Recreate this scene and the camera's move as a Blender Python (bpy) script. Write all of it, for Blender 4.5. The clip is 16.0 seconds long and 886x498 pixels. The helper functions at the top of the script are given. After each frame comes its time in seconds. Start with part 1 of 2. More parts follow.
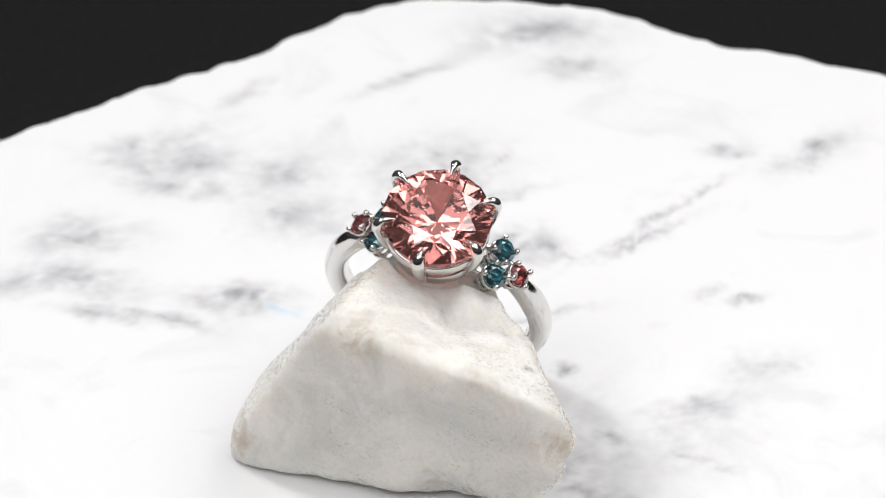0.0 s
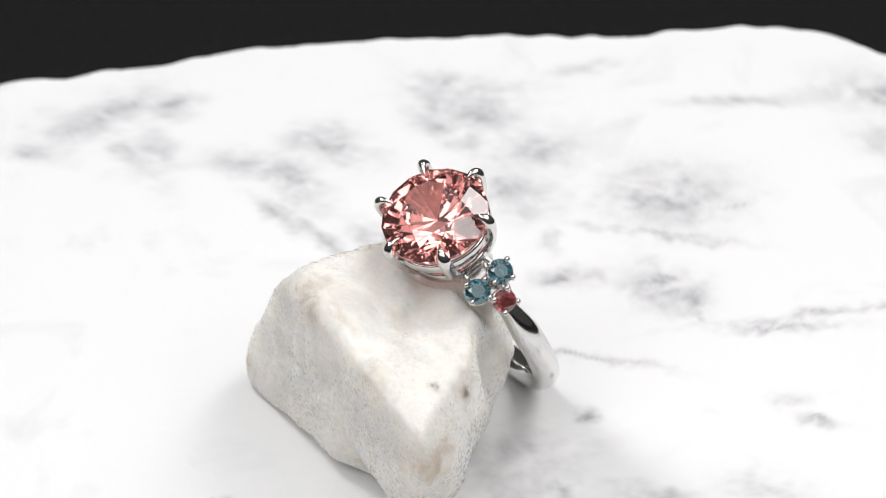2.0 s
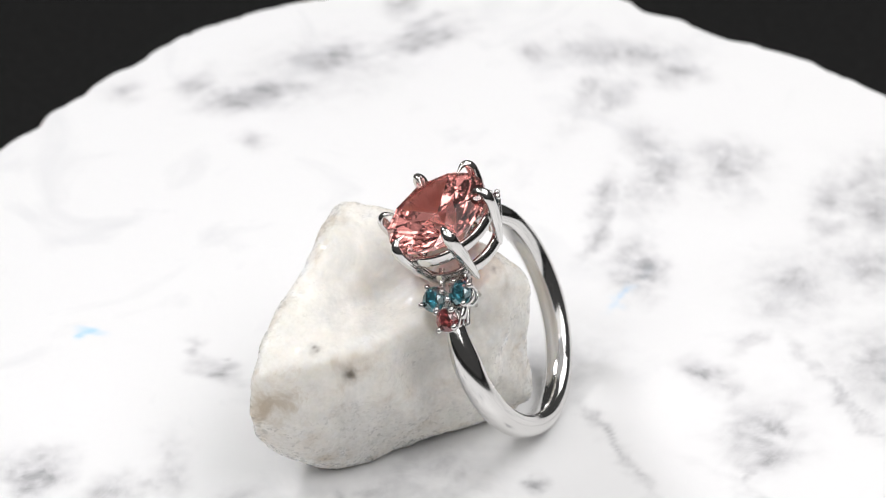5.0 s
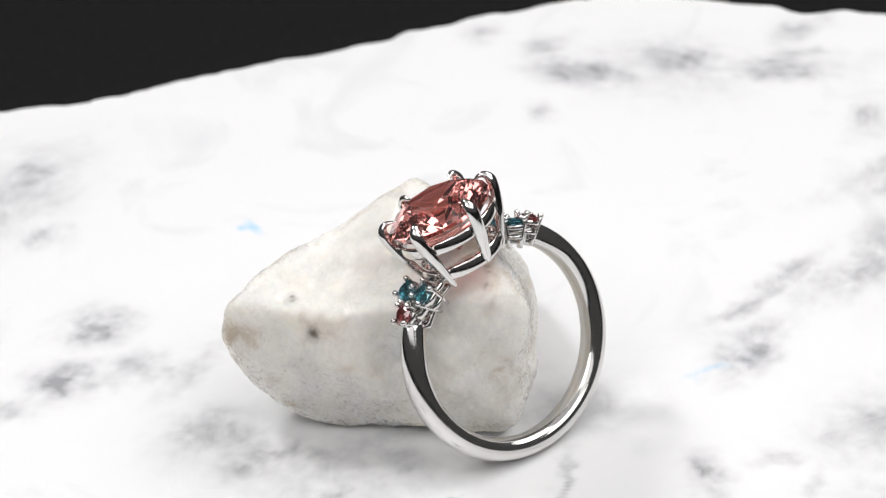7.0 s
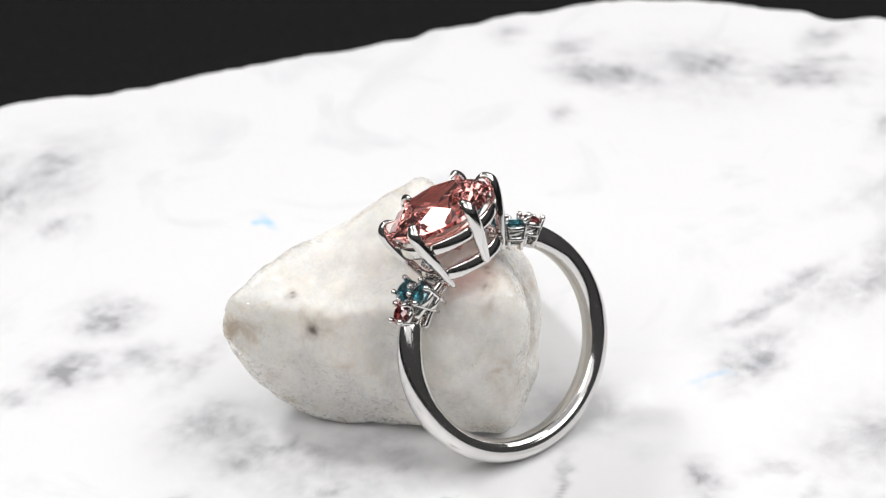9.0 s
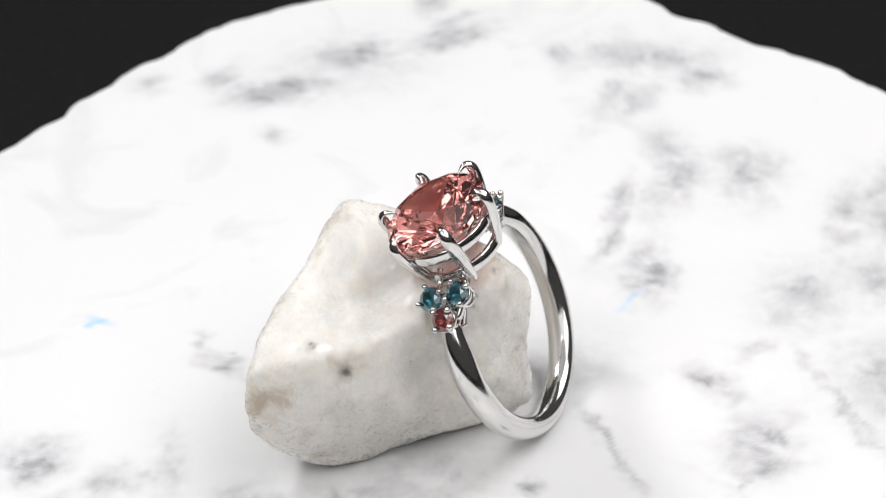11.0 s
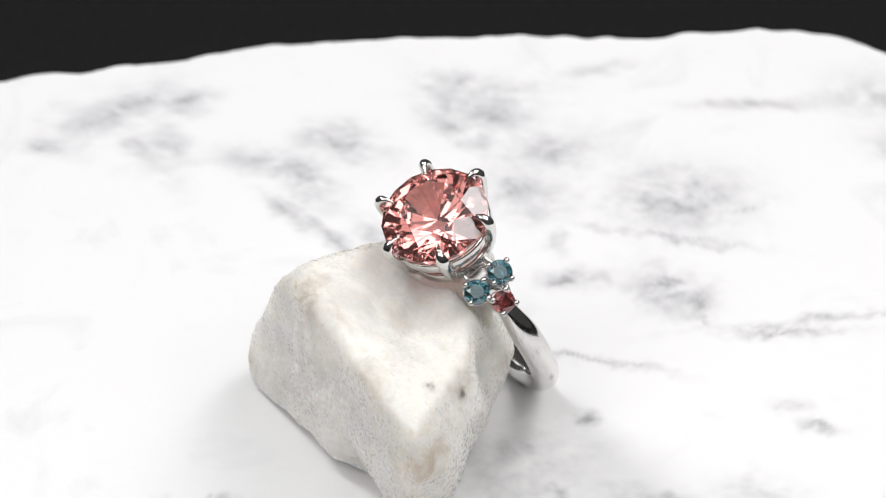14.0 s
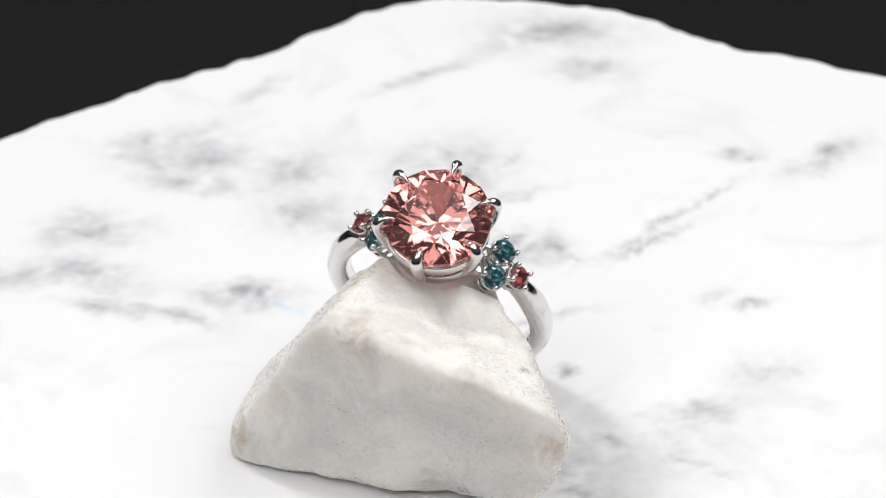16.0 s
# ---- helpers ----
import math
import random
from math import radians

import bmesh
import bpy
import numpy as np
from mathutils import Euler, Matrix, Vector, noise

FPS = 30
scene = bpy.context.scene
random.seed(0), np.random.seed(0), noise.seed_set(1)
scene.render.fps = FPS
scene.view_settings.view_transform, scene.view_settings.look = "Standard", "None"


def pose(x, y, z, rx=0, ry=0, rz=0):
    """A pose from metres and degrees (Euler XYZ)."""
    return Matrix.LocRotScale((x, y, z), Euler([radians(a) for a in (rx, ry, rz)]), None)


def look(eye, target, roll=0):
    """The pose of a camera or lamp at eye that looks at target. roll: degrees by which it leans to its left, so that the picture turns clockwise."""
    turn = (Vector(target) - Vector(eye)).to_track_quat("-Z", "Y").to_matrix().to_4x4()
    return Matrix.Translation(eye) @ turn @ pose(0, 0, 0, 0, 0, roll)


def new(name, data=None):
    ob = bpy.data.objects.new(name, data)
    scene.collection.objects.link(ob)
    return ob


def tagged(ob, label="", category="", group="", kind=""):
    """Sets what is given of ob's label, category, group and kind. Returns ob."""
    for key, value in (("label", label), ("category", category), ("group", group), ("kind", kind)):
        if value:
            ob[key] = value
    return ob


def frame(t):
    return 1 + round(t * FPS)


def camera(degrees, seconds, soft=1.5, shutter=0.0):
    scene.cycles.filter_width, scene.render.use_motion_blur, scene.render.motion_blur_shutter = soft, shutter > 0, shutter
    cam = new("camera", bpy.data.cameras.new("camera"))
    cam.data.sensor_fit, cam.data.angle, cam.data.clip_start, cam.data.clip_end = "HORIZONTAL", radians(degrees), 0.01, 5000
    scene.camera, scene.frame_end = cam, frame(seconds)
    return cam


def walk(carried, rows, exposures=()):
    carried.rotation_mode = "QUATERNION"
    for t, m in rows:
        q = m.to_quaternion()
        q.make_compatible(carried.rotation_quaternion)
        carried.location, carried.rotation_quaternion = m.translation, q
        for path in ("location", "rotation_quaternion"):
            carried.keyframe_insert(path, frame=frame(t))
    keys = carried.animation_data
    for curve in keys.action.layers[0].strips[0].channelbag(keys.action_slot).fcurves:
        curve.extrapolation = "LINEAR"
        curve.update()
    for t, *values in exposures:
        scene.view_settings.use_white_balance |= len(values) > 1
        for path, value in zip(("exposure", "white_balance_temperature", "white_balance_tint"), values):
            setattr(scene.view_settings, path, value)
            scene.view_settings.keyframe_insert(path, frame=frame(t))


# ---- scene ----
MM = 0.001

# ---- camera: fixed on a stand before a turning slab ----
cam = camera(21.94, 16.0, soft=1.15)
EYE = Vector((0.0, -0.16797, 0.13332))
AHEAD = Vector((-0.0001866, 0.826743, -0.5625796))
STAND = look(EYE, EYE + AHEAD, -3.29)
walk(cam, [(0.0, STAND), (16.0, STAND)])
cam.data.dof.use_dof = True
cam.data.dof.focus_distance = 0.2
cam.data.dof.aperture_fstop = 50.0

# turn of the slab about the z axis, in degrees
TURN = [(0.0, 0.0), (0.5, -8.66), (1.0, -17.44), (1.5, -26.15), (2.0, -34.65), (2.5, -43.18), (3.0, -51.78),
        (3.5, -60.55), (4.0, -69.08), (5.25, -90.4), (6.5, -111.48), (7.0, -119.95), (7.5, -128.15), (7.8, -132.9), (8.1, -134.9), (8.3, -133.9),
        (8.5, -130.74), (9.0, -122.42), (10.25, -101.2), (11.5, -79.73), (12.0, -71.0), (12.5, -62.29), (13.0, -53.4),
        (13.5, -44.68), (14.0, -36.15), (14.5, -27.47), (15.0, -18.82), (15.5, -10.11), (16.0, -1.54)]

# ---- light: key lamp and added fill over the slab and on its sides, in a dark studio ----
world = bpy.data.worlds.new("studio")
scene.world = world
world.use_nodes = True
world.node_tree.nodes["Background"].inputs[0].default_value = (1.0, 0.985, 0.985, 1)
world.node_tree.nodes["Background"].inputs[1].default_value = 0.055
scene.view_settings.exposure = 0.0
# light bounces many times inside the cut stones
scene.cycles.max_bounces, scene.cycles.glossy_bounces, scene.cycles.transmission_bounces = 24, 16, 24


def area_lamp(name, eye, target, watts, wide, deep, color):
    data = bpy.data.lights.new(name, "AREA")
    data.shape, data.size, data.size_y, data.energy, data.color = "RECTANGLE", wide, deep, watts, color
    ob = new(name, data)
    ob.matrix_world = look(eye, target)
    return ob


GEM_AT = Vector((-0.0005, -0.0007, 0.0236))
area_lamp("key_lamp", GEM_AT + 0.45 * Vector((-0.488, 0.400, 0.776)), GEM_AT, 0.86, 0.088, 0.088, (1.0, 0.988, 0.985))
# assumed fill lamps, unseen, added to lift the stone and the metal
area_lamp("back_fill", GEM_AT + 0.42 * Vector((0.55, 0.30, 0.78)), GEM_AT, 0.84, 0.24, 0.22, (1.0, 0.988, 0.985))
area_lamp("side_fill", GEM_AT + 0.42 * Vector((-0.50, -0.38, 0.78)), GEM_AT, 0.50, 0.18, 0.24, (1.0, 0.988, 0.985))
area_lamp("side_fill", GEM_AT + 0.42 * Vector((0.54, -0.36, 0.76)), GEM_AT, 0.48, 0.20, 0.24, (1.0, 0.988, 0.985))
# unseen fill from above and in front, added to brighten the pink gem
area_lamp("overhead_gem_fill", GEM_AT + Vector((0.0, 0.02, 0.50)), GEM_AT, 0.32, 0.50, 0.50, (1.0, 0.988, 0.985))
area_lamp("front_gem_fill", GEM_AT + 0.42 * Vector((0.0, -0.60, 0.80)), GEM_AT, 0.24, 0.36, 0.22, (1.0, 0.988, 0.985))


# ---- materials ----
def material(name):
    m = bpy.data.materials.new(name)
    m.use_nodes = True
    nt = m.node_tree
    return m, nt, nt.nodes["Principled BSDF"]


def node(nt, kind, **values):
    n = nt.nodes.new(kind)
    for key, value in values.items():
        n.inputs[key.replace("_", " ")].default_value = value
    return n


def ramp(nt, source, *stops):
    n = nt.nodes.new("ShaderNodeValToRGB")
    e = n.color_ramp.elements
    while len(e) < len(stops):
        e.new(0.5)
    for el, (pos, col) in zip(e, stops):
        el.position, el.color = pos, (*col, 1) if len(col) == 3 else col
    nt.links.new(source, n.inputs[0])
    return n


def mix(nt, a, b, fac, kind="MIX"):
    n = nt.nodes.new("ShaderNodeMix")
    n.data_type, n.blend_type = "RGBA", kind
    for sock, val in ((n.inputs[0], fac), (n.inputs[6], a), (n.inputs[7], b)):
        if isinstance(val, (int, float)):
            sock.default_value = val
        elif isinstance(val, tuple):
            sock.default_value = (*val, 1)
        else:
            nt.links.new(val, sock)
    return n.outputs[2]


def coords(nt):
    return nt.nodes.new("ShaderNodeTexCoord").outputs["Object"]


def noise_tex(nt, vec, scale, detail=4.0, rough=0.55, warp=0.0):
    n = node(nt, "ShaderNodeTexNoise", Scale=scale, Detail=detail, Roughness=rough, Distortion=warp)
    nt.links.new(vec, n.inputs["Vector"])
    return n.outputs["Fac"]


def bump(nt, bsdf, height, dist, strength):
    b = node(nt, "ShaderNodeBump", Strength=strength, Distance=dist)
    nt.links.new(height, b.inputs["Height"])
    nt.links.new(b.outputs[0], bsdf.inputs["Normal"])


def marble_material():
    m, nt, b = material("white_marble")
    vec = coords(nt)
    at = nt.nodes.new("ShaderNodeAttribute")
    at.attribute_name = "vein_shade"
    fine = noise_tex(nt, vec, 230, 7, 0.65, 1.2)
    cloud = noise_tex(nt, vec, 60, 5, 0.55, 1.4)
    # veins and painted stone shade of the slab broken up by a fine grain
    amount = nt.nodes.new("ShaderNodeMath")
    amount.operation = "MULTIPLY"
    nt.links.new(at.outputs["Fac"], amount.inputs[0])
    nt.links.new(ramp(nt, fine, (0.33, (0.6,) * 3), (0.63, (1.15,) * 3)).outputs[0], amount.inputs[1])
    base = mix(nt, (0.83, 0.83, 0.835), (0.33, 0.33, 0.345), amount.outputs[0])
    base = mix(nt, base, (0.62, 0.63, 0.65), ramp(nt, cloud, (0.56, (0, 0, 0)), (0.78, (0.5,) * 3)).outputs[0])
    stain = nt.nodes.new("ShaderNodeAttribute")
    stain.attribute_name = "stain"
    base = mix(nt, base, (0.10, 0.55, 0.95), stain.outputs["Fac"])
    rim = nt.nodes.new("ShaderNodeAttribute")
    rim.attribute_name = "rim"
    base = mix(nt, base, (0.62, 0.50, 0.38), rim.outputs["Fac"])
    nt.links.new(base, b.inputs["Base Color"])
    b.inputs["Roughness"].default_value = 0.38
    b.inputs["Specular IOR Level"].default_value = 0.35
    bump(nt, b, fine, 0.0002, 0.25)
    return m


def quartz_material():
    m, nt, b = material("rough_white_quartz")
    vec = coords(nt)
    cloud = noise_tex(nt, vec, 130, 7, 0.66, 0.6)
    grain = noise_tex(nt, vec, 620, 5, 0.7)
    base = mix(nt, (0.86, 0.84, 0.795), (0.58, 0.575, 0.545), ramp(nt, cloud, (0.42, (0, 0, 0)), (0.68, (0.8,) * 3)).outputs[0])
    base = mix(nt, base, (0.70, 0.69, 0.66), ramp(nt, grain, (0.52, (0, 0, 0)), (0.75, (0.25,) * 3)).outputs[0])
    # grey grains, in patches
    pick = nt.nodes.new("ShaderNodeTexVoronoi")
    pick.inputs["Scale"].default_value = 4200
    nt.links.new(vec, pick.inputs["Vector"])
    zone = noise_tex(nt, vec, 75, 3, 0.5)
    patchy = ramp(nt, zone, (0.45, (0, 0, 0)), (0.66, (0.25,) * 3)).outputs[0]
    base = mix(nt, base, (0.74, 0.74, 0.74), mix(nt, (0, 0, 0), ramp(nt, pick.outputs["Color"], (0.38, (1, 1, 1)), (0.52, (0, 0, 0))).outputs[0], patchy))
    tan = nt.nodes.new("ShaderNodeAttribute")
    tan.attribute_name = "worn"
    patch = noise_tex(nt, vec, 330, 5, 0.65, 0.5)
    amount = nt.nodes.new("ShaderNodeMath")
    amount.operation = "MULTIPLY"
    nt.links.new(tan.outputs["Fac"], amount.inputs[0])
    nt.links.new(ramp(nt, patch, (0.45, (0, 0, 0)), (0.62, (1, 1, 1))).outputs[0], amount.inputs[1])
    base = mix(nt, base, (0.42, 0.33, 0.22), amount.outputs[0])
    pit = nt.nodes.new("ShaderNodeAttribute")
    pit.attribute_name = "pit"
    base = mix(nt, base, (0.10, 0.075, 0.05), pit.outputs["Fac"])
    nt.links.new(base, b.inputs["Base Color"])
    b.inputs["Subsurface Weight"].default_value = 0.85
    b.inputs["Subsurface Radius"].default_value = (1, 0.9, 0.75)
    b.inputs["Subsurface Scale"].default_value = 0.003
    crystal = nt.nodes.new("ShaderNodeTexVoronoi")
    crystal.inputs["Scale"].default_value = 3600
    nt.links.new(vec, crystal.inputs["Vector"])
    # a few crystal faces catch the light
    nt.links.new(ramp(nt, crystal.outputs["Color"], (0.40, (0.58,) * 3), (0.66, (0.50,) * 3), (0.72, (0.28,) * 3)).outputs[0], b.inputs["Roughness"])
    bump(nt, b, grain, 0.0002, 0.09)
    # glassy grains that sparkle
    glint = nt.nodes.new("ShaderNodeTexVoronoi")
    glint.inputs["Scale"].default_value = 2600
    nt.links.new(vec, glint.inputs["Vector"])
    # each grain is a small mirror with a lean of its own
    lean = nt.nodes.new("ShaderNodeVectorMath")
    lean.operation = "SUBTRACT"
    nt.links.new(glint.outputs["Color"], lean.inputs[0])
    lean.inputs[1].default_value = (0.5, 0.5, 0.5)
    turned = nt.nodes.new("ShaderNodeVectorTransform")
    turned.vector_type, turned.convert_from, turned.convert_to = "VECTOR", "OBJECT", "WORLD"
    wide = nt.nodes.new("ShaderNodeVectorMath")
    wide.operation = "SCALE"
    wide.inputs["Scale"].default_value = 0.85
    nt.links.new(lean.outputs[0], wide.inputs[0])
    nt.links.new(wide.outputs[0], turned.inputs[0])
    facet = nt.nodes.new("ShaderNodeVectorMath")
    facet.operation = "ADD"
    nt.links.new(nt.nodes.new("ShaderNodeNewGeometry").outputs["Normal"], facet.inputs[0])
    nt.links.new(turned.outputs[0], facet.inputs[1])
    unit = nt.nodes.new("ShaderNodeVectorMath")
    unit.operation = "NORMALIZE"
    nt.links.new(facet.outputs[0], unit.inputs[0])
    nt.links.new(unit.outputs[0], b.inputs["Coat Normal"])
    strong = mix(nt, (0, 0, 0), ramp(nt, pick.outputs["Color"], (0.46, (0.0,) * 3), (0.54, (1.0,) * 3)).outputs[0],
                 ramp(nt, zone, (0.35, (0.3,) * 3), (0.60, (1.0,) * 3)).outputs[0])
    nt.links.new(strong, b.inputs["Coat Weight"])
    b.inputs["Coat Roughness"].default_value = 0.05
    return m


def metal_material():
    m, nt, b = material("polished_white_gold")
    vec = coords(nt)
    fine = noise_tex(nt, vec, 2500, 3, 0.6)
    b.inputs["Base Color"].default_value = (0.74, 0.73, 0.715, 1)
    b.inputs["Metallic"].default_value = 1.0
    nt.links.new(ramp(nt, fine, (0.3, (0.09,) * 3), (0.7, (0.16,) * 3)).outputs[0], b.inputs["Roughness"])
    return m


def gem_material(name, color, ior):
    m, nt, b = material(name)
    b.inputs["Base Color"].default_value = (*color, 1)
    b.inputs["Roughness"].default_value = 0.0
    b.inputs["IOR"].default_value = ior
    b.inputs["Transmission Weight"].default_value = 1.0
    return m


def felt_material():
    m, nt, b = material("black_felt")
    vec = coords(nt)
    n = noise_tex(nt, vec, 900, 4, 0.6)
    nt.links.new(ramp(nt, n, (0.3, (0.009, 0.009, 0.009)), (0.7, (0.015, 0.015, 0.015))).outputs[0], b.inputs["Base Color"])
    b.inputs["Roughness"].default_value = 0.95
    b.inputs["Specular IOR Level"].default_value = 0.05
    bump(nt, b, n, 0.0004, 0.4)
    return m


MARBLE, QUARTZ, METAL, FELT = marble_material(), quartz_material(), metal_material(), felt_material()
PINK = gem_material("pink_gem", (1.0, 0.38, 0.345), 2.10)
TEAL = gem_material("teal_gem", (0.035, 0.19, 0.24), 2.3)
WINE = gem_material("wine_red_gem", (0.36, 0.07, 0.07), 2.2)


# ---- mesh helpers ----
def part(name, bm, mat, parent=None, label="", smooth=True):
    """One mesh object out of a bmesh, under a thing or a part."""
    bmesh.ops.recalc_face_normals(bm, faces=bm.faces)
    me = bpy.data.meshes.new(name)
    bm.to_mesh(me)
    bm.free()
    me.materials.append(mat)
    me.polygons.foreach_set("use_smooth", [smooth] * len(me.polygons))
    ob = new(name, me)
    if parent:
        ob.parent = parent
    if label:
        ob["label"] = label
    return ob


def tube(bm, path, section, closed=False):
    """Sweep: path of (point, u axis, v axis), section(i) gives (u, v) pairs."""
    rings = []
    for i, (p, ua, va) in enumerate(path):
        rings.append([bm.verts.new(p + ua * a + va * b) for a, b in section(i)])
    n = len(rings[0])
    for i in range(len(rings) if closed else len(rings) - 1):
        r0, r1 = rings[i], rings[(i + 1) % len(rings)]
        for j in range(n):
            bm.faces.new((r0[j], r0[(j + 1) % n], r1[(j + 1) % n], r1[j]))
    if not closed:
        bm.faces.new(rings[0][::-1])
        bm.faces.new(rings[-1])


def spline(points, n):
    """Catmull-Rom through control tuples."""
    pts = [np.array(p, float) for p in points]
    pts = [2 * pts[0] - pts[1], *pts, 2 * pts[-1] - pts[-2]]
    out = []
    for i in range(1, len(pts) - 2):
        a, b, c, d = pts[i - 1:i + 3]
        for k in range(n):
            s = k / n
            out.append(0.5 * (2 * b + (c - a) * s + (2 * a - 5 * b + 4 * c - d) * s * s + (3 * b - a - 3 * c + d) * s ** 3))
    out.append(pts[-2])
    return out


def ell(a, b, n=16, power=2.0):
    out = []
    for k in range(n):
        t = 2 * math.pi * k / n
        c, s = math.cos(t), math.sin(t)
        out.append((a * math.copysign(abs(c) ** (2 / power), c), b * math.copysign(abs(s) ** (2 / power), s)))
    return out


# ---- ground: black felt of the studio table ----
def build_ground():
    bm = bmesh.new()
    bmesh.ops.create_grid(bm, x_segments=8, y_segments=8, size=60)
    ob = part("ground", bm, FELT)
    ob.location = (0, 0, -0.0182)
    tagged(ob, "black felt cloth covering the studio table", "table cloth", kind="structure")


build_ground()


# ---- marble slab ----
VEINS_AND_SHADE = []


def vein_shade(x, y, along, across, angle, strength):
    VEINS_AND_SHADE.append((x, y, along, across, radians(angle), strength))


# far rim
vein_shade(13, 73, 6.1, 2.8, 173, 0.50)
vein_shade(16, 64, 4.0, 2.1, 164, 0.30)
vein_shade(-3, 64, 5.2, 0.9, 31, 0.35)
vein_shade(-22, 62, 3.2, 1.0, 47, 0.30)
vein_shade(-30, 52, 6.1, 1.1, 32, 0.30)
vein_shade(-33, 47, 5.8, 1.1, 150, 0.30)
vein_shade(6, 44, 3.5, 0.4, 54, 0.35)
vein_shade(-15, 36, 4.2, 3.3, 174, 0.35)
vein_shade(41, 43, 4.1, 1.3, 40, 0.50)
vein_shade(32, 44, 2.1, 0.9, 174, 0.40)
vein_shade(22, 31, 8.3, 0.4, 40, 0.45)
vein_shade(9, 28, 3.2, 1.8, 149, 0.45)
vein_shade(-21, 21, 3.5, 1.6, 174, 0.70)
vein_shade(-28, 18, 3.2, 0.7, 152, 0.40)
vein_shade(-42, 27, 5.2, 1.8, 12, 0.40)
vein_shade(-37, 34, 4.3, 1.9, 174, 0.35)
vein_shade(30, 5, 2.5, 1.4, 11, 0.40)
vein_shade(26, 17, 1.1, 0.8, 174, 0.40)
vein_shade(30, 16, 1.3, 0.5, 26, 0.40)
vein_shade(23, -1, 4.3, 1.5, 10, 0.35)
vein_shade(15, -5, 2.2, 0.8, 145, 0.45)
vein_shade(22, -8, 2.7, 0.6, 145, 0.40)
vein_shade(13, 25, 1.3, 0.4, 164, 0.40)
vein_shade(11, 6, 0.9, 0.8, 29, 0.60)
vein_shade(-59, 33, 2.1, 1.9, 67, 0.50)
vein_shade(-40, 35, 3.2, 2.2, 28, 0.40)
vein_shade(-66, 23, 3.9, 3.1, 28, 0.30)
vein_shade(-35, 52, 3.3, 1.6, 28, 0.40)
vein_shade(-28, 43, 5.0, 1.4, 163, 0.40)
vein_shade(-18, 44, 3.9, 3.2, 10, 0.40)
vein_shade(-0, 43, 5.4, 4.5, 29, 0.40)
vein_shade(7, 72, 3.2, 1.8, 28, 0.35)
vein_shade(-83, 3, 1.7, 2.7, 83, 0.50)
vein_shade(-72, 2, 2.2, 1.7, 102, 0.50)
vein_shade(-77, 5, 3.0, 0.6, 117, 0.40)
vein_shade(-63, -16, 4.5, 1.9, 92, 0.70)
vein_shade(-70, -9, 3.3, 2.0, 31, 0.50)
vein_shade(-67, -23, 1.6, 2.5, 63, 0.40)
vein_shade(-65, 28, 5.5, 2.3, 83, 0.40)
vein_shade(-59, 23, 1.3, 6.7, 63, 0.35)
vein_shade(-36, 26, 2.2, 4.1, 63, 0.35)
vein_shade(-2, 25, 3.0, 1.2, 32, 0.40)
vein_shade(7, 28, 2.4, 3.1, 64, 0.65)
vein_shade(-28, 48, 4.3, 3.9, 97, 0.35)
vein_shade(2, 36, 6.9, 0.5, 17, 0.35)
vein_shade(21, 28, 4.7, 0.5, 33, 0.50)
vein_shade(6, 14, 5.7, 0.4, 15, 0.35)
vein_shade(-11, -22, 1.8, 0.9, 42, 0.65)
vein_shade(-15, -24, 1.4, 0.4, 25, 0.35)
vein_shade(-70, -7, 3.5, 3.1, 125, 0.55)
vein_shade(-73, 4, 4.7, 1.6, 115, 0.50)
vein_shade(-53, -17, 1.3, 1.2, 105, 0.40)
vein_shade(-56, 25, 3.7, 1.3, 151, 0.40)
vein_shade(2, -39, 2.3, 2.1, 140, 0.65)
vein_shade(11, -37, 2.4, 2.0, 139, 0.60)
vein_shade(6, -31, 2.8, 1.7, 139, 0.35)
vein_shade(11, -17, 1.6, 2.5, 138, 0.35)
vein_shade(11, -11, 3.1, 0.8, 114, 0.65)
vein_shade(-67, -32, 1.7, 1.7, 105, 0.30)
vein_shade(-67, 17, 1.6, 1.8, 105, 0.35)
vein_shade(-7, 30, 2.0, 0.6, 136, 0.30)
vein_shade(-9, -64, 4.2, 2.2, 176, 0.60)
vein_shade(-18, -63, 3.3, 2.8, 129, 0.50)
vein_shade(-9, -54, 2.0, 1.2, 166, 0.40)
vein_shade(4, -27, 3.9, 1.1, 178, 0.25)
vein_shade(13, -13, 3.2, 2.1, 130, 0.45)
vein_shade(12, -20, 3.4, 2.0, 162, 0.35)
vein_shade(24, -17, 3.1, 0.9, 146, 0.40)
vein_shade(-34, 20, 3.9, 0.9, 166, 0.45)
vein_shade(17, -39, 1.7, 0.9, 130, 0.30)
# specks
vein_shade(-1, -17, 0.35, 0.2, 40, 0.7)
vein_shade(0.4, -17.6, 0.25, 0.2, 0, 0.6)
vein_shade(-12.5, -21, 0.3, 0.2, 20, 0.6)
vein_shade(24, -3, 0.5, 0.2, 60, 0.5)
# broad grey corner
vein_shade(-13, -63, 9.0, 4.5, 174, 0.32)
vein_shade(-68, -8, 8.0, 5.0, 110, 0.2)
# shade round the stone's foot, painted on the marble as faint grey cloud
vein_shade(8, -2, 6, 4, 20, 0.2)
vein_shade(-6, 9, 6, 3.5, 120, 0.2)
vein_shade(9, -3, 7, 3, 60, 0.2)
vein_shade(18, -6, 7, 3.5, 0, 0.18)
vein_shade(11, -7, 7, 3, 150, 0.2)


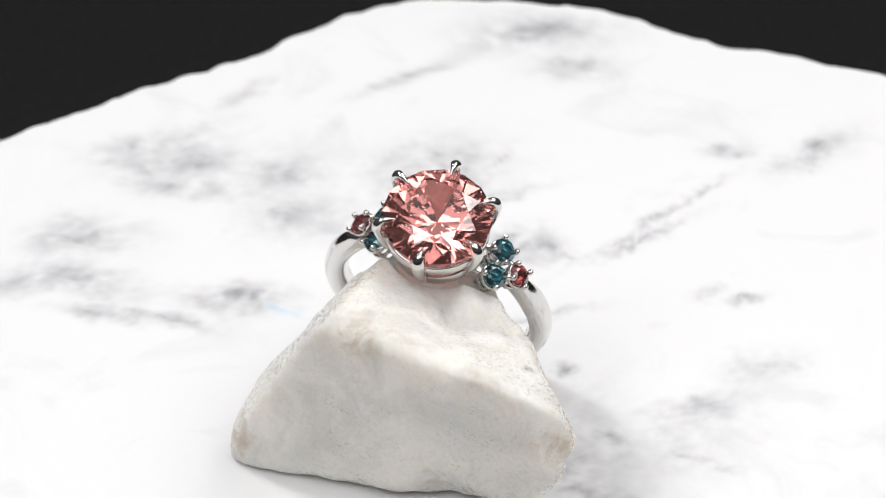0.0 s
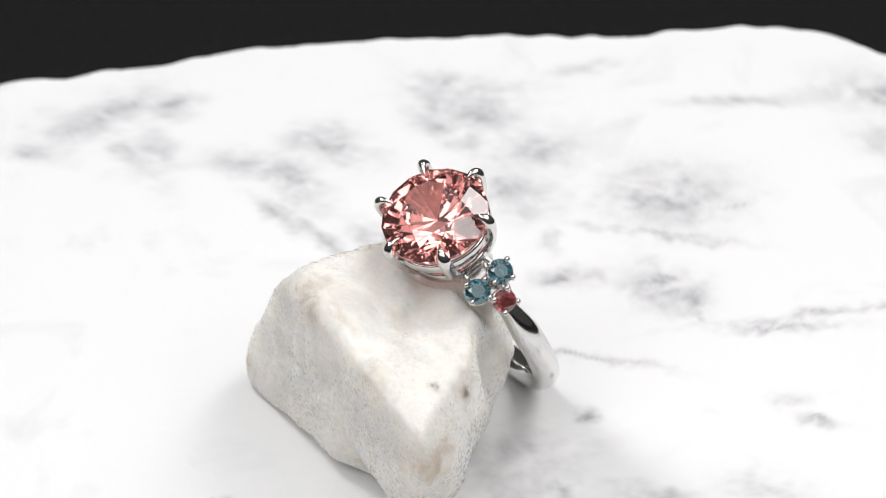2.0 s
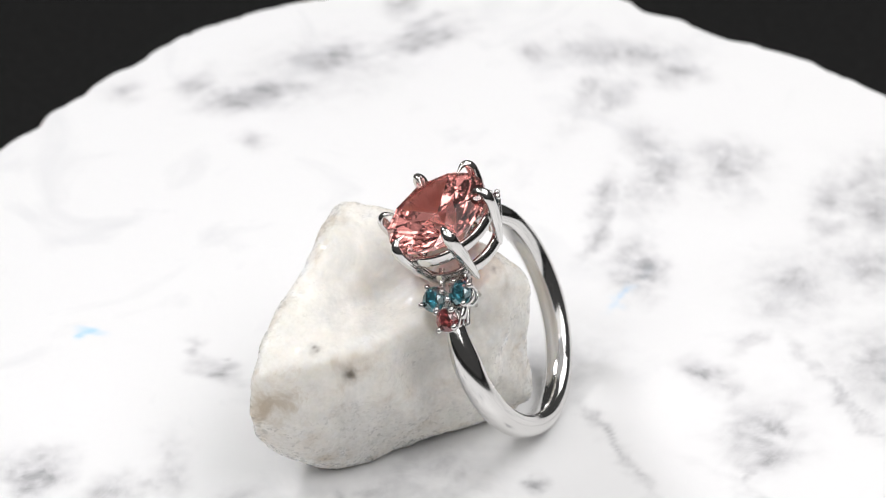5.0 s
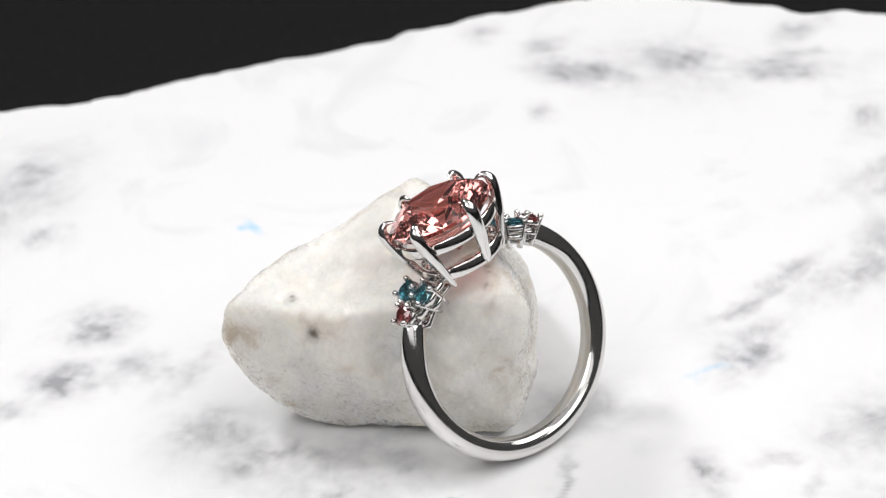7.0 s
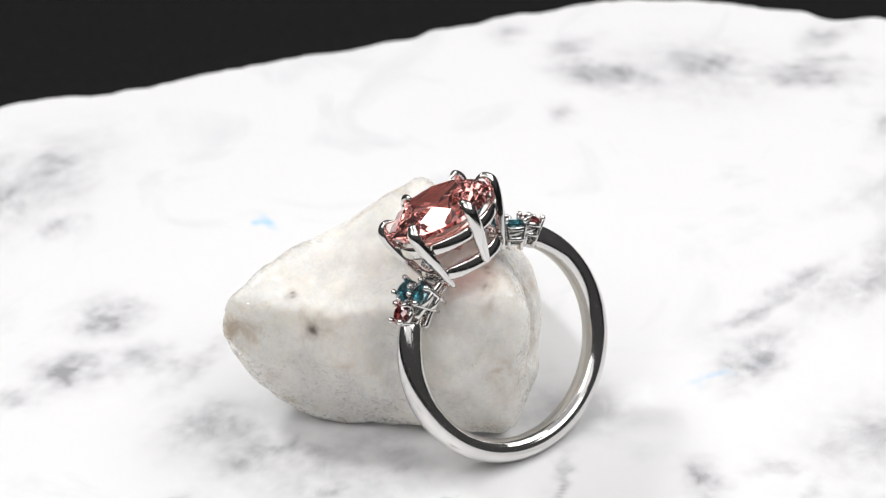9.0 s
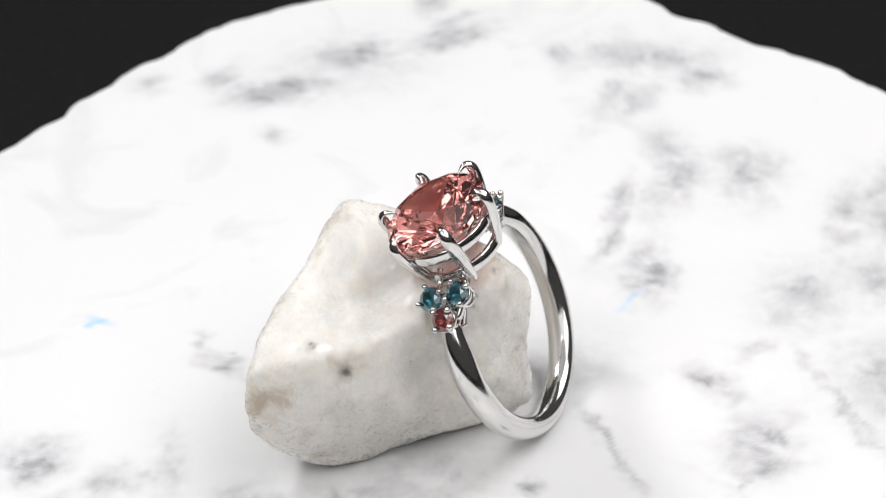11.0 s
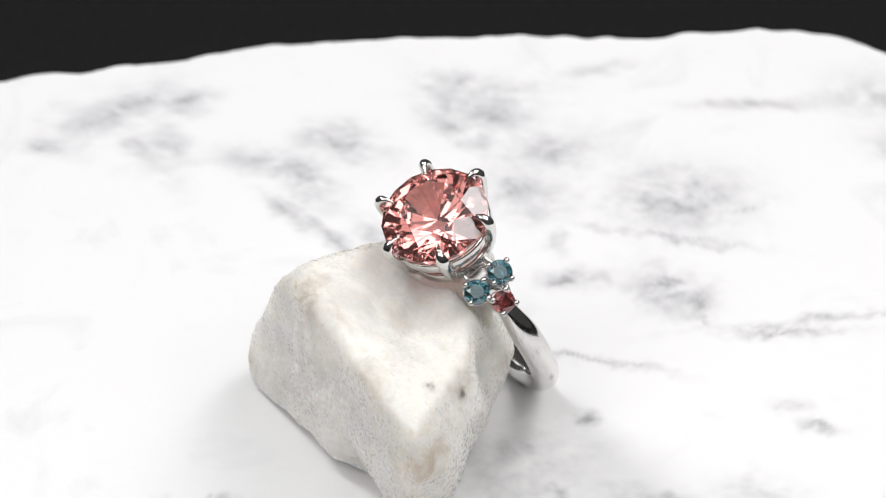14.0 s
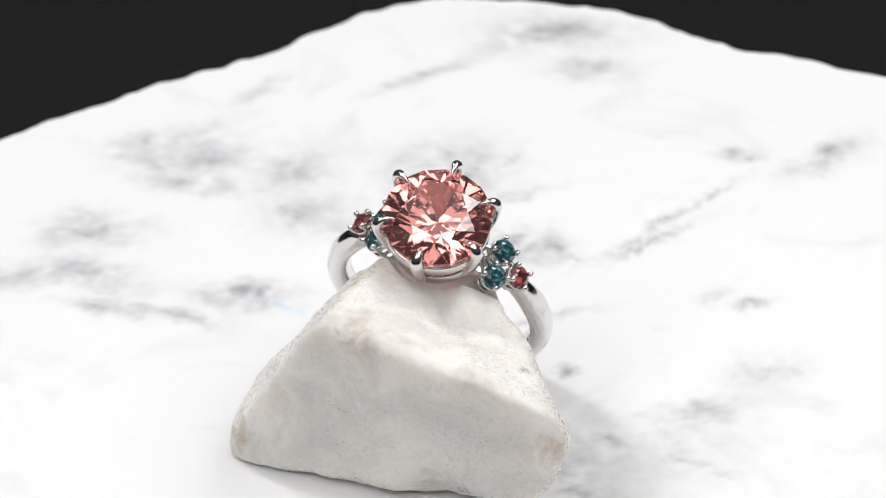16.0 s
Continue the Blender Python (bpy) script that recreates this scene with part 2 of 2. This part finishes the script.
RIM = [(20, 76), (48, 79), (55, 77.6), (62, 76.1), (67, 77.6), (72, 79.6), (76, 81.3), (83, 83), (91, 84.2), (97, 82), (102, 78.2), (106, 75.3),
       (110, 74.6), (120, 74), (126, 73.8), (131, 74.4), (137, 75.8), (148, 77.8), (155, 80.8), (162, 86), (168, 92), (173, 92), (176, 90.2), (179, 87.6),
       (190, 86.2), (197, 84), (204, 79.5), (210, 76.6), (215, 74.0), (221, 72.6), (229, 73), (238, 74), (243, 75.2), (249, 79.9), (252, 81.2),
       (255, 81.3), (259, 77.5), (262, 72.8), (267, 68.4), (274.5, 63.5), (300, 60), (330, 66)]



def rim_radius(deg):
    deg = (deg - RIM[0][0]) % 360 + RIM[0][0]
    ext = RIM + [(RIM[0][0] + 360, RIM[0][1])]
    for (a0, r0), (a1, r1) in zip(ext, ext[1:]):
        if a0 <= deg <= a1:
            s = (deg - a0) / (a1 - a0)
            s = 0.5 * s + 0.5 * s * s * (3 - 2 * s)
            return r0 + (r1 - r0) * s
    return RIM[0][1]


def build_slab():
    na, nr = 540, 190
    bm = bmesh.new()
    rows = []
    radii = [rim_radius(k * 360 / na) + 0.5 * noise.noise(Vector((math.cos(2 * math.pi * k / na) * 9, math.sin(2 * math.pi * k / na) * 9, 0)))
             + 0.4 * noise.noise(Vector((math.cos(2 * math.pi * k / na) * 45, math.sin(2 * math.pi * k / na) * 45, 3))) for k in range(na)]
    profile = [(i / nr, 0.0) for i in range(1, nr - 2)]
    edge = [(0.988, -0.12), (0.995, -0.5), (1.0, -1.3), (1.003, -2.6), (1.0, -5), (1.004, -8), (0.998, -12), (0.985, -16), (0.96, -18), (0.5, -18)]
    centre = bm.verts.new((0, 0, 0))
    for j, (f, z) in enumerate(profile + edge):
        row = []
        for k in range(na):
            t = 2 * math.pi * k / na
            r = radii[k] * f
            if j >= len(profile) - 6:
                r += (0.5 if z < 0 else 0.25) * noise.noise(Vector((math.cos(t) * 22, math.sin(t) * 22, z * 0.5)))
            x, y = r * math.cos(t), r * math.sin(t)
            h = z
            if z == 0 and f > 0.4:
                h += 0.10 * (f - 0.4) * noise.noise(Vector((x, y, 0)) * 0.09)
            elif -3 < z < 0:
                h += 0.35 * noise.noise(Vector((x, y, 7)) * 0.35)
            row.append(bm.verts.new((x * MM, y * MM, h * MM)))
        rows.append(row)
    for k in range(na):
        bm.faces.new((centre, rows[0][k], rows[0][(k + 1) % na]))
    for r0, r1 in zip(rows, rows[1:]):
        for k in range(na):
            bm.faces.new((r0[k], r1[k], r1[(k + 1) % na], r0[(k + 1) % na]))
    bm.faces.new(rows[-1][::-1])
    ob = part("marble_slab", bm, MARBLE)
    me = ob.data
    co = np.empty(len(me.vertices) * 3)
    me.vertices.foreach_get("co", co)
    co = co.reshape(-1, 3) / MM
    warp = np.array([[0.4 * noise.noise(Vector((x * 0.13, y * 0.13, 1))) + 0.5 * noise.noise(Vector((x * 0.4, y * 0.4, 2))) + 0.35 * noise.noise(Vector((x, y, 3))),
                      0.4 * noise.noise(Vector((x * 0.13, y * 0.13, 5))) + 0.5 * noise.noise(Vector((x * 0.4, y * 0.4, 6))) + 0.35 * noise.noise(Vector((x, y, 7)))] for x, y, z in co])
    rag = np.array([noise.fractal(Vector((x * 0.22, y * 0.22, 9)), 0.7, 2.1, 4) for x, y, z in co])
    fleck = np.array([noise.fractal(Vector((x * 0.75, y * 0.75, 4)), 0.8, 2.0, 2) for x, y, z in co])
    amount = np.zeros(len(co))
    px, py = co[:, 0] + 2.0 * warp[:, 0], co[:, 1] + 2.0 * warp[:, 1]
    for x, y, a, b, ang, s in VEINS_AND_SHADE:
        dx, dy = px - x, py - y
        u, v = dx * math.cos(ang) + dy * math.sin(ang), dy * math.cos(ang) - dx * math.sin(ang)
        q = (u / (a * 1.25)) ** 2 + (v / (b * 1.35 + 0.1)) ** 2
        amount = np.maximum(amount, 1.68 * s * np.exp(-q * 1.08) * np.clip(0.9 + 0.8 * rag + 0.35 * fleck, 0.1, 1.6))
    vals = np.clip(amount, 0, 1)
    stain = np.zeros(len(co))
    for x, y, a, b, ang in ((-16.9, 19.2, 2.6, 0.5, 140), (-15.6, 18.2, 0.8, 0.4, 30), (-19.7, -34.2, 1.2, 0.4, 60), (-19.0, -35.2, 0.5, 0.4, 0)):
        ang = radians(ang)
        dx, dy = co[:, 0] + 0.7 * warp[:, 0] - x, co[:, 1] + 0.7 * warp[:, 1] - y
        u, v = dx * math.cos(ang) + dy * math.sin(ang), dy * math.cos(ang) - dx * math.sin(ang)
        stain = np.maximum(stain, np.exp(-(u / a) ** 2 - (v / b) ** 2) * np.clip(0.55 + 1.2 * rag, 0, 1))
    rim = np.clip((-co[:, 2] - 0.05) / 0.8, 0, 1) * np.clip(0.30 + 1.5 * rag, 0, 0.7)
    for key, values in (("vein_shade", vals), ("stain", stain * 0.75), ("rim", rim)):
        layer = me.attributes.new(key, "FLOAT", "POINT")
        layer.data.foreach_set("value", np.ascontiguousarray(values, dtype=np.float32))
    return tagged(ob, "white marble slab with grey veins and broken rim", "marble slab")


SLAB = build_slab()

# ---- rough quartz stone: faces as heading, slope, distance in mm ----
FACES = [(20, 20, 9.1), (150, 40, 16), (110, 0, 7.8), (10, -20, 4.2), (280, 60, 21.8), (250, -30, 10.7), (130, 0, 10.2),
         (80, 60, 16.8), (50, 10, 7.7), (340, -30, 8.3), (110, -30, 4.7), (20, -20, 3.3), (130, 30, 13), (260, 50, 21.2), (0, 20, 13.2),
         (180, 30, 19.4), (20, -50, 1.2), (0, 90, 21.5), (250, -50, 7.4), (120, 10, 9.6), (290, -40, 10.6), (140, 50, 16.9), (120, -20, 6.7),
         (220, 0, 18.7), (30, 20, 8.9), (100, 0, 7.8), (10, 20, 10.8), (0, -90, 0.1), (303, 0, 20.8), (247, 0, 13.2), (0, 73, 15.9)]
# hollows and swellings: a place on the surface and how far it goes out, in mm
HOLLOWS = [(-7, -9, 19, -0.2), (1, -6.5, 15.5, -1.22), (7.5, -12, 13, -0.72), (9, -17, 12.5, -0.01), (7.5, -8.5, 8, -0.87), (4.6, -3, 9.3, -2.35), (2, 5.5, 13, 0.40), (2, 6, 6.5, -0.72), (-1, -12, 3, -1.45), (-17.6, -6.3, 5.2, -0.2), (0, 4, 16.8, 0.09), (4.7, -16.8, 14, 0.98), (-9, -9, 14, -0.71), (9.6, -16.5, 6, 0.7), (9, -17.5, 2.5, 0.7), (-3, -12, 15, -0.35), (-13, -6, 11, -0.55), (-19, -6, 2.5, 0.4)]

# narrow grooves
GROOVES = [(-5.4, 5.2, 12.3, -0.55), (-5.2, 5.9, 9.8, -0.6), (-4.2, 6.4, 7.2, -0.5), (-10, -9, 9, -0.5), (3.0, -14.5, 6.0, -0.45), (1.5, -14, 3.0, -0.4)]

RING_C = Vector((-0.814, 5.796, 10.03)) * MM
RING_X = Vector((0.93211, -0.31169, -0.18442))
RING_Y = Vector((0.36092, 0.8416, 0.40181))
RING_Z = Vector((0.02997, -0.44109, 0.89696))


def build_stone():
    bm = bmesh.new()
    bmesh.ops.create_icosphere(bm, subdivisions=7, radius=1)
    c = Vector((-3.0, -5.5, 8.0))
    planes = []
    for az, el, d in FACES:
        n = Vector((math.cos(radians(el)) * math.cos(radians(az)), math.cos(radians(el)) * math.sin(radians(az)), math.sin(radians(el))))
        planes.append((n, d - n.dot(c)))
    nn = np.array([list(n) for n, d in planes])
    dd = np.array([d for n, d in planes])
    dirs = np.array([list(v.co.normalized()) for v in bm.verts])
    q = np.clip(dirs @ nn.T / dd, 0, None)
    rr = 1.0 / (q ** 34).sum(1) ** (1 / 34)
    for x, y, z, out in HOLLOWS:
        h = np.array((x, y, z)) - np.array(c)
        rr += out * np.exp(-((dirs - h / np.linalg.norm(h)) ** 2).sum(1) / 0.101)
    for x, y, z, out in GROOVES:
        h = np.array((x, y, z)) - np.array(c)
        rr += out * np.exp(-((dirs - h / np.linalg.norm(h)) ** 2).sum(1) / 0.014)
    second = np.sort(q, axis=1)
    ridge = np.clip(1 - (second[:, -1] - second[:, -2]) / second[:, -1] * 14, 0, 1)
    cc, cx, cy, cz = RING_C / MM, RING_X, RING_Y, RING_Z
    pos = []
    for v, r, d in zip(bm.verts, rr, dirs):
        p = c + Vector(d) * r
        p += Vector(d) * (0.35 * noise.fractal(p * 0.16, 0.9, 2.0, 2) + 0.18 * noise.fractal(p * 0.5, 0.78, 2.1, 5)
                          - 0.25 * max(0, noise.noise(p * 0.35 + Vector((9, 0, 0)))))
        # where the band rests, the stone gives way
        rel = p - cc
        lx, ly, lz = rel.dot(cx), rel.dot(cy), rel.dot(cz)
        rho = math.hypot(lx, lz)
        if abs(ly) < 2.9 and rho > 8.1:
            w = min(1, (2.9 - abs(ly)) / 0.8)
            rho2 = rho + (8.1 - rho) * w
            p = cc + cx * (lx * rho2 / rho) + cy * ly + cz * (lz * rho2 / rho)
        # and under the head
        for _ in range(60):
            rel = p - cc
            lz = rel.dot(cz)
            if lz < 7.9 or math.hypot(rel.dot(cx), rel.dot(cy)) > 4.2 + (lz - 8.4) * 0.32:
                break
            p -= Vector(d) * 0.12
        p.z = max(p.z, 0.0)
        v.co = p * MM
        pos.append(p)
    ob = part("quartz_stone", bm, QUARTZ)
    worn = np.zeros(len(pos))
    pit = np.zeros(len(pos))
    for i, p in enumerate(pos):
        worn[i] = ridge[i] * max(0, 0.35 + 0.5 * noise.noise(p * 0.12 + Vector((3, 1, 4)))) * 1.1
        for sx, sy, sz, sr in ((9.5, -17, 10.5, 3.2), (-8.0, -10, 17.5, 2.2), (1.2, 7, 8, 2.4), (-19, -5, 3, 3.0), (8, -12, 3, 2.2)):
            worn[i] = max(worn[i], 0.7 * math.exp(-((p.x - sx) ** 2 + (p.y - sy) ** 2 + (p.z - sz) ** 2) / (sr * sr)))
        for sx, sy, sz, sr in ((-6.8, -8.6, 19.2, 0.55), (6.7, -12.2, 14.3, 0.5), (8.15, -9.35, 12.2, 0.6), (0.48, 4.42, 16.65, 0.35),
                               (-1.43, 3.58, 17.1, 0.25), (-1.0, 3.9, 16.9, 0.2)):
            d2 = (p.x - sx) ** 2 + (p.y - sy) ** 2 + (p.z - sz) ** 2
            if d2 < 4:
                pit[i] = max(pit[i], math.exp(-d2 / (sr * sr)) * min(1, max(0, 0.75 + 1.3 * noise.noise(p * 2.2))))
    for key, values in (("worn", worn), ("pit", pit)):
        layer = ob.data.attributes.new(key, "FLOAT", "POINT")
        layer.data.foreach_set("value", np.ascontiguousarray(values, dtype=np.float32))
    return tagged(ob, "rough white quartz stone with tan worn edges, lying on the marble", "stone")


STONE = build_stone()


# ---- ring ----
def brilliant(r, crown, pavilion, table=0.56):
    """A round brilliant cut with its girdle at z = 0."""
    bm = bmesh.new()
    c8 = math.cos(math.pi / 8)
    g = 0.035 * r
    for k in range(8):
        a, h = k * math.pi / 4, k * math.pi / 4 + math.pi / 8
        bm.verts.new((table * r * math.cos(a), table * r * math.sin(a), crown))
        s = 0.80 * r
        z = g + (crown - g) * (r - s * c8) / (r - table * r)
        bm.verts.new((s * math.cos(h), s * math.sin(h), z))
        for t in (a, h):
            bm.verts.new((r * math.cos(t), r * math.sin(t), g))
            bm.verts.new((r * math.cos(t), r * math.sin(t), -g))
        s = 0.22 * r
        bm.verts.new((s * math.cos(h), s * math.sin(h), -g - (pavilion - g) * (r - s * c8) / r))
    bm.verts.new((0, 0, -pavilion))
    bmesh.ops.convex_hull(bm, input=bm.verts)
    bmesh.ops.dissolve_limit(bm, angle_limit=radians(0.6), verts=bm.verts, edges=bm.edges)
    return bm


def band_mesh():
    bm = bmesh.new()
    path, sizes = [], []
    n = 150
    for i in range(n + 1):
        f = i / n
        ang = radians(43 + (360 - 86) * f)
        rad = Vector((math.sin(ang), 0, math.cos(ang)))
        end = min(f, 1 - f) * 274 / 26
        s = min(1.0, end)
        wide = 1.30 * (0.62 + 0.38 * s * s * (3 - 2 * s))
        thick = 1.15
        cap = min(1.0, min(f, 1 - f) * n / 3)
        cap = math.sqrt(max(0.04, 1 - (1 - cap) ** 2))
        path.append(((rad * 9.9 + Vector((0.12, -0.22, 0.25))) * MM, rad * MM, Vector((0, MM, 0))))
        sizes.append((thick * cap, wide * cap))
    tube(bm, path, lambda i: [(a * (1.0 if a > 0 else 0.9), b) for a, b in ell(sizes[i][0], sizes[i][1], 32, 2.1)])
    return bm


def shoulder_mesh(side):
    bm = bmesh.new()
    path, sizes = [], []
    for i in range(21):
        ang = radians(20 + 27 * i / 20) * side
        rad = Vector((math.sin(ang), 0, math.cos(ang)))
        path.append((rad * (8.95 + 0.2 * (i / 20)) * MM, rad * MM, Vector((0, MM, 0))))
        sizes.append((0.22 + 0.1 * (i / 20), 1.25 - 0.55 * (i / 20)))
    tube(bm, path, lambda i: ell(sizes[i][0], sizes[i][1], 20, 3))
    return bm


def prong_mesh(angle):
    """A claw that starts in a point under the basket, bulges past the girdle and bends over the stone."""
    bm = bmesh.new()
    pts = spline([(3.42, 8.2) if abs(math.cos(angle)) > 0.5 else (3.75, 9.0), (3.95, 9.7), (4.55, 11.4), (5.05, 13.0), (5.28, 14.2), (5.20, 14.90), (4.72, 15.32), (3.75, 15.12)], 7)
    n = len(pts)
    er, et = Vector((math.cos(angle), math.sin(angle), 0)), Vector((-math.sin(angle), math.cos(angle), 0))
    path, sizes = [], []
    for i, p in enumerate(pts):
        q = pts[min(i + 1, n - 1)] - pts[max(i - 1, 0)]
        q /= np.hypot(*q)
        out = er * q[1] + Vector((0, 0, -q[0]))
        path.append(((er * p[0] + Vector((0, 0, p[1]))) * MM, out * MM, et * MM))
        f = i / (n - 1)
        s = 1.0 if f < 0.62 else max(0.10, 1 - 0.90 * ((f - 0.62) / 0.38) ** 1.25)
        s *= 0.34 + 0.66 * min(1.0, f / 0.30) ** 0.8
        sizes.append((0.48 * s, 0.62 * s))
    # outside a ridge runs along the claw
    tube(bm, path, lambda i: [(a * (1.12 if a > 0 else 0.9), b) for a, b in ell(sizes[i][0], sizes[i][1], 18, 1.85)])
    return bm


def rail_mesh(radius, z, a, b):
    bm = bmesh.new()
    path = []
    for i in range(72):
        t = 2 * math.pi * i / 72
        er = Vector((math.cos(t), math.sin(t), 0))
        path.append(((er * radius + Vector((0, 0, z))) * MM, er * MM, Vector((0, 0, MM))))
    tube(bm, path, lambda i: ell(a, b, 14, 2.6), closed=True)
    return bm


def bead(bm, p, r):
    bmesh.ops.create_uvsphere(bm, u_segments=14, v_segments=9, radius=r * MM, matrix=Matrix.Translation(Vector(p) * MM))


def accent(parent, at, tilt, r, mat, stone_label, spin):
    """A small stone in a four-claw cup."""
    m = Matrix.Translation(Vector(at) * MM) @ Matrix.Rotation(radians(tilt), 4, "Y") @ Matrix.Rotation(radians(spin), 4, "Z")
    bm = rail_mesh(0.94 * r, -0.45, 0.13, 0.2)
    lower = bpy.data.meshes.new("collar")
    low = rail_mesh(0.80 * r, -1.35, 0.15, 0.17)
    low.to_mesh(lower)
    low.free()
    bm.from_mesh(lower)
    bpy.data.meshes.remove(lower)
    cup = part("accent_setting", bm, METAL, parent)
    cup.matrix_basis = m
    for k in range(4):
        t = k * math.pi / 2
        er, et = Vector((math.cos(t), math.sin(t), 0)), Vector((-math.sin(t), math.cos(t), 0))
        bm = bmesh.new()
        pts = [(0.60 * r, -2.35), (0.80 * r, -1.35), (0.97 * r, -0.5), (1.08 * r, 0.0), (1.06 * r, 0.28)]
        tube(bm, [((er * a + Vector((0, 0, z))) * MM, er * MM, et * MM) for a, z in pts], lambda i: ell(0.18, 0.18, 10))
        bead(bm, er * (1.03 * r) + Vector((0, 0, 0.32)), 0.29)
        part("claw", bm, METAL, cup)
    part("accent_stone", brilliant(r * MM, 0.33 * r * MM, 0.86 * r * MM), mat, cup, stone_label, smooth=False)
    return cup


def build_ring():
    ring = new("ring")
    part("band", band_mesh(), METAL, ring)
    for side in (1, -1):
        part("shoulder", shoulder_mesh(side), METAL, ring)
    part("upper_rail", rail_mesh(4.50, 12.55, 0.24, 0.58), METAL, ring)
    part("lower_rail", rail_mesh(3.72, 9.65, 0.28, 0.62), METAL, ring)
    for side in (1, -1):
        for y in (1, -1):
            bm = bmesh.new()
            pts = spline([(2.9, 1.0, 10.1), (3.7, 1.25, 9.25), (4.7, 1.35, 8.9), (5.9, 1.25, 8.35), (7.2, 0.7, 7.6)], 5)
            path = [(Vector((p[0] * side, p[1] * y, p[2])) * MM, Vector((0, MM, 0)), Vector((-0.5 * side, 0, -0.87)) * MM) for p in pts]
            tube(bm, path, lambda i: ell(0.26, 0.34, 12, 2.4))
            part("bridge", bm, METAL, ring)
    for k in range(6):
        part("prong", prong_mesh(radians(30 + 60 * k)), METAL, ring)
    gem = part("centre_stone", brilliant(4.9 * MM, 1.55 * MM, 4.15 * MM), PINK, ring, "faceted round salmon-pink gemstone", smooth=False)
    gem.matrix_basis = pose(0, 0, 14.1 * MM, 0, 0, 11)
    for side, x_teal, x_wine, y_wine in ((1, 5.9, 7.85, -0.25), (-1, 5.4, 7.5, 0.4)):
        for y in (1.22, -1.5) if side == 1 else (1.32, -1.32):
            accent(ring, (x_teal * side, y, 9.45), 30 * side, 1.14, TEAL, "round teal-blue gemstone", 20)
        accent(ring, (x_wine * side, y_wine, 8.45), 42 * side, 1.05, WINE, "round wine-red gemstone", 45)
    return tagged(ring, "white gold ring with a salmon-pink gem and six small accent stones", "ring")


RING = build_ring()
RING_AT = Matrix((RING_X, RING_Y, RING_Z)).transposed().to_4x4()
RING_AT.translation = RING_C


# ---- the slab turns, and carries the stone and the ring ----
def motions():
    for thing, rest in ((SLAB, Matrix()), (STONE, Matrix()), (RING, RING_AT)):
        walk(thing, [(t, Matrix.Rotation(radians(a), 4, "Z") @ rest) for t, a in TURN])


motions()
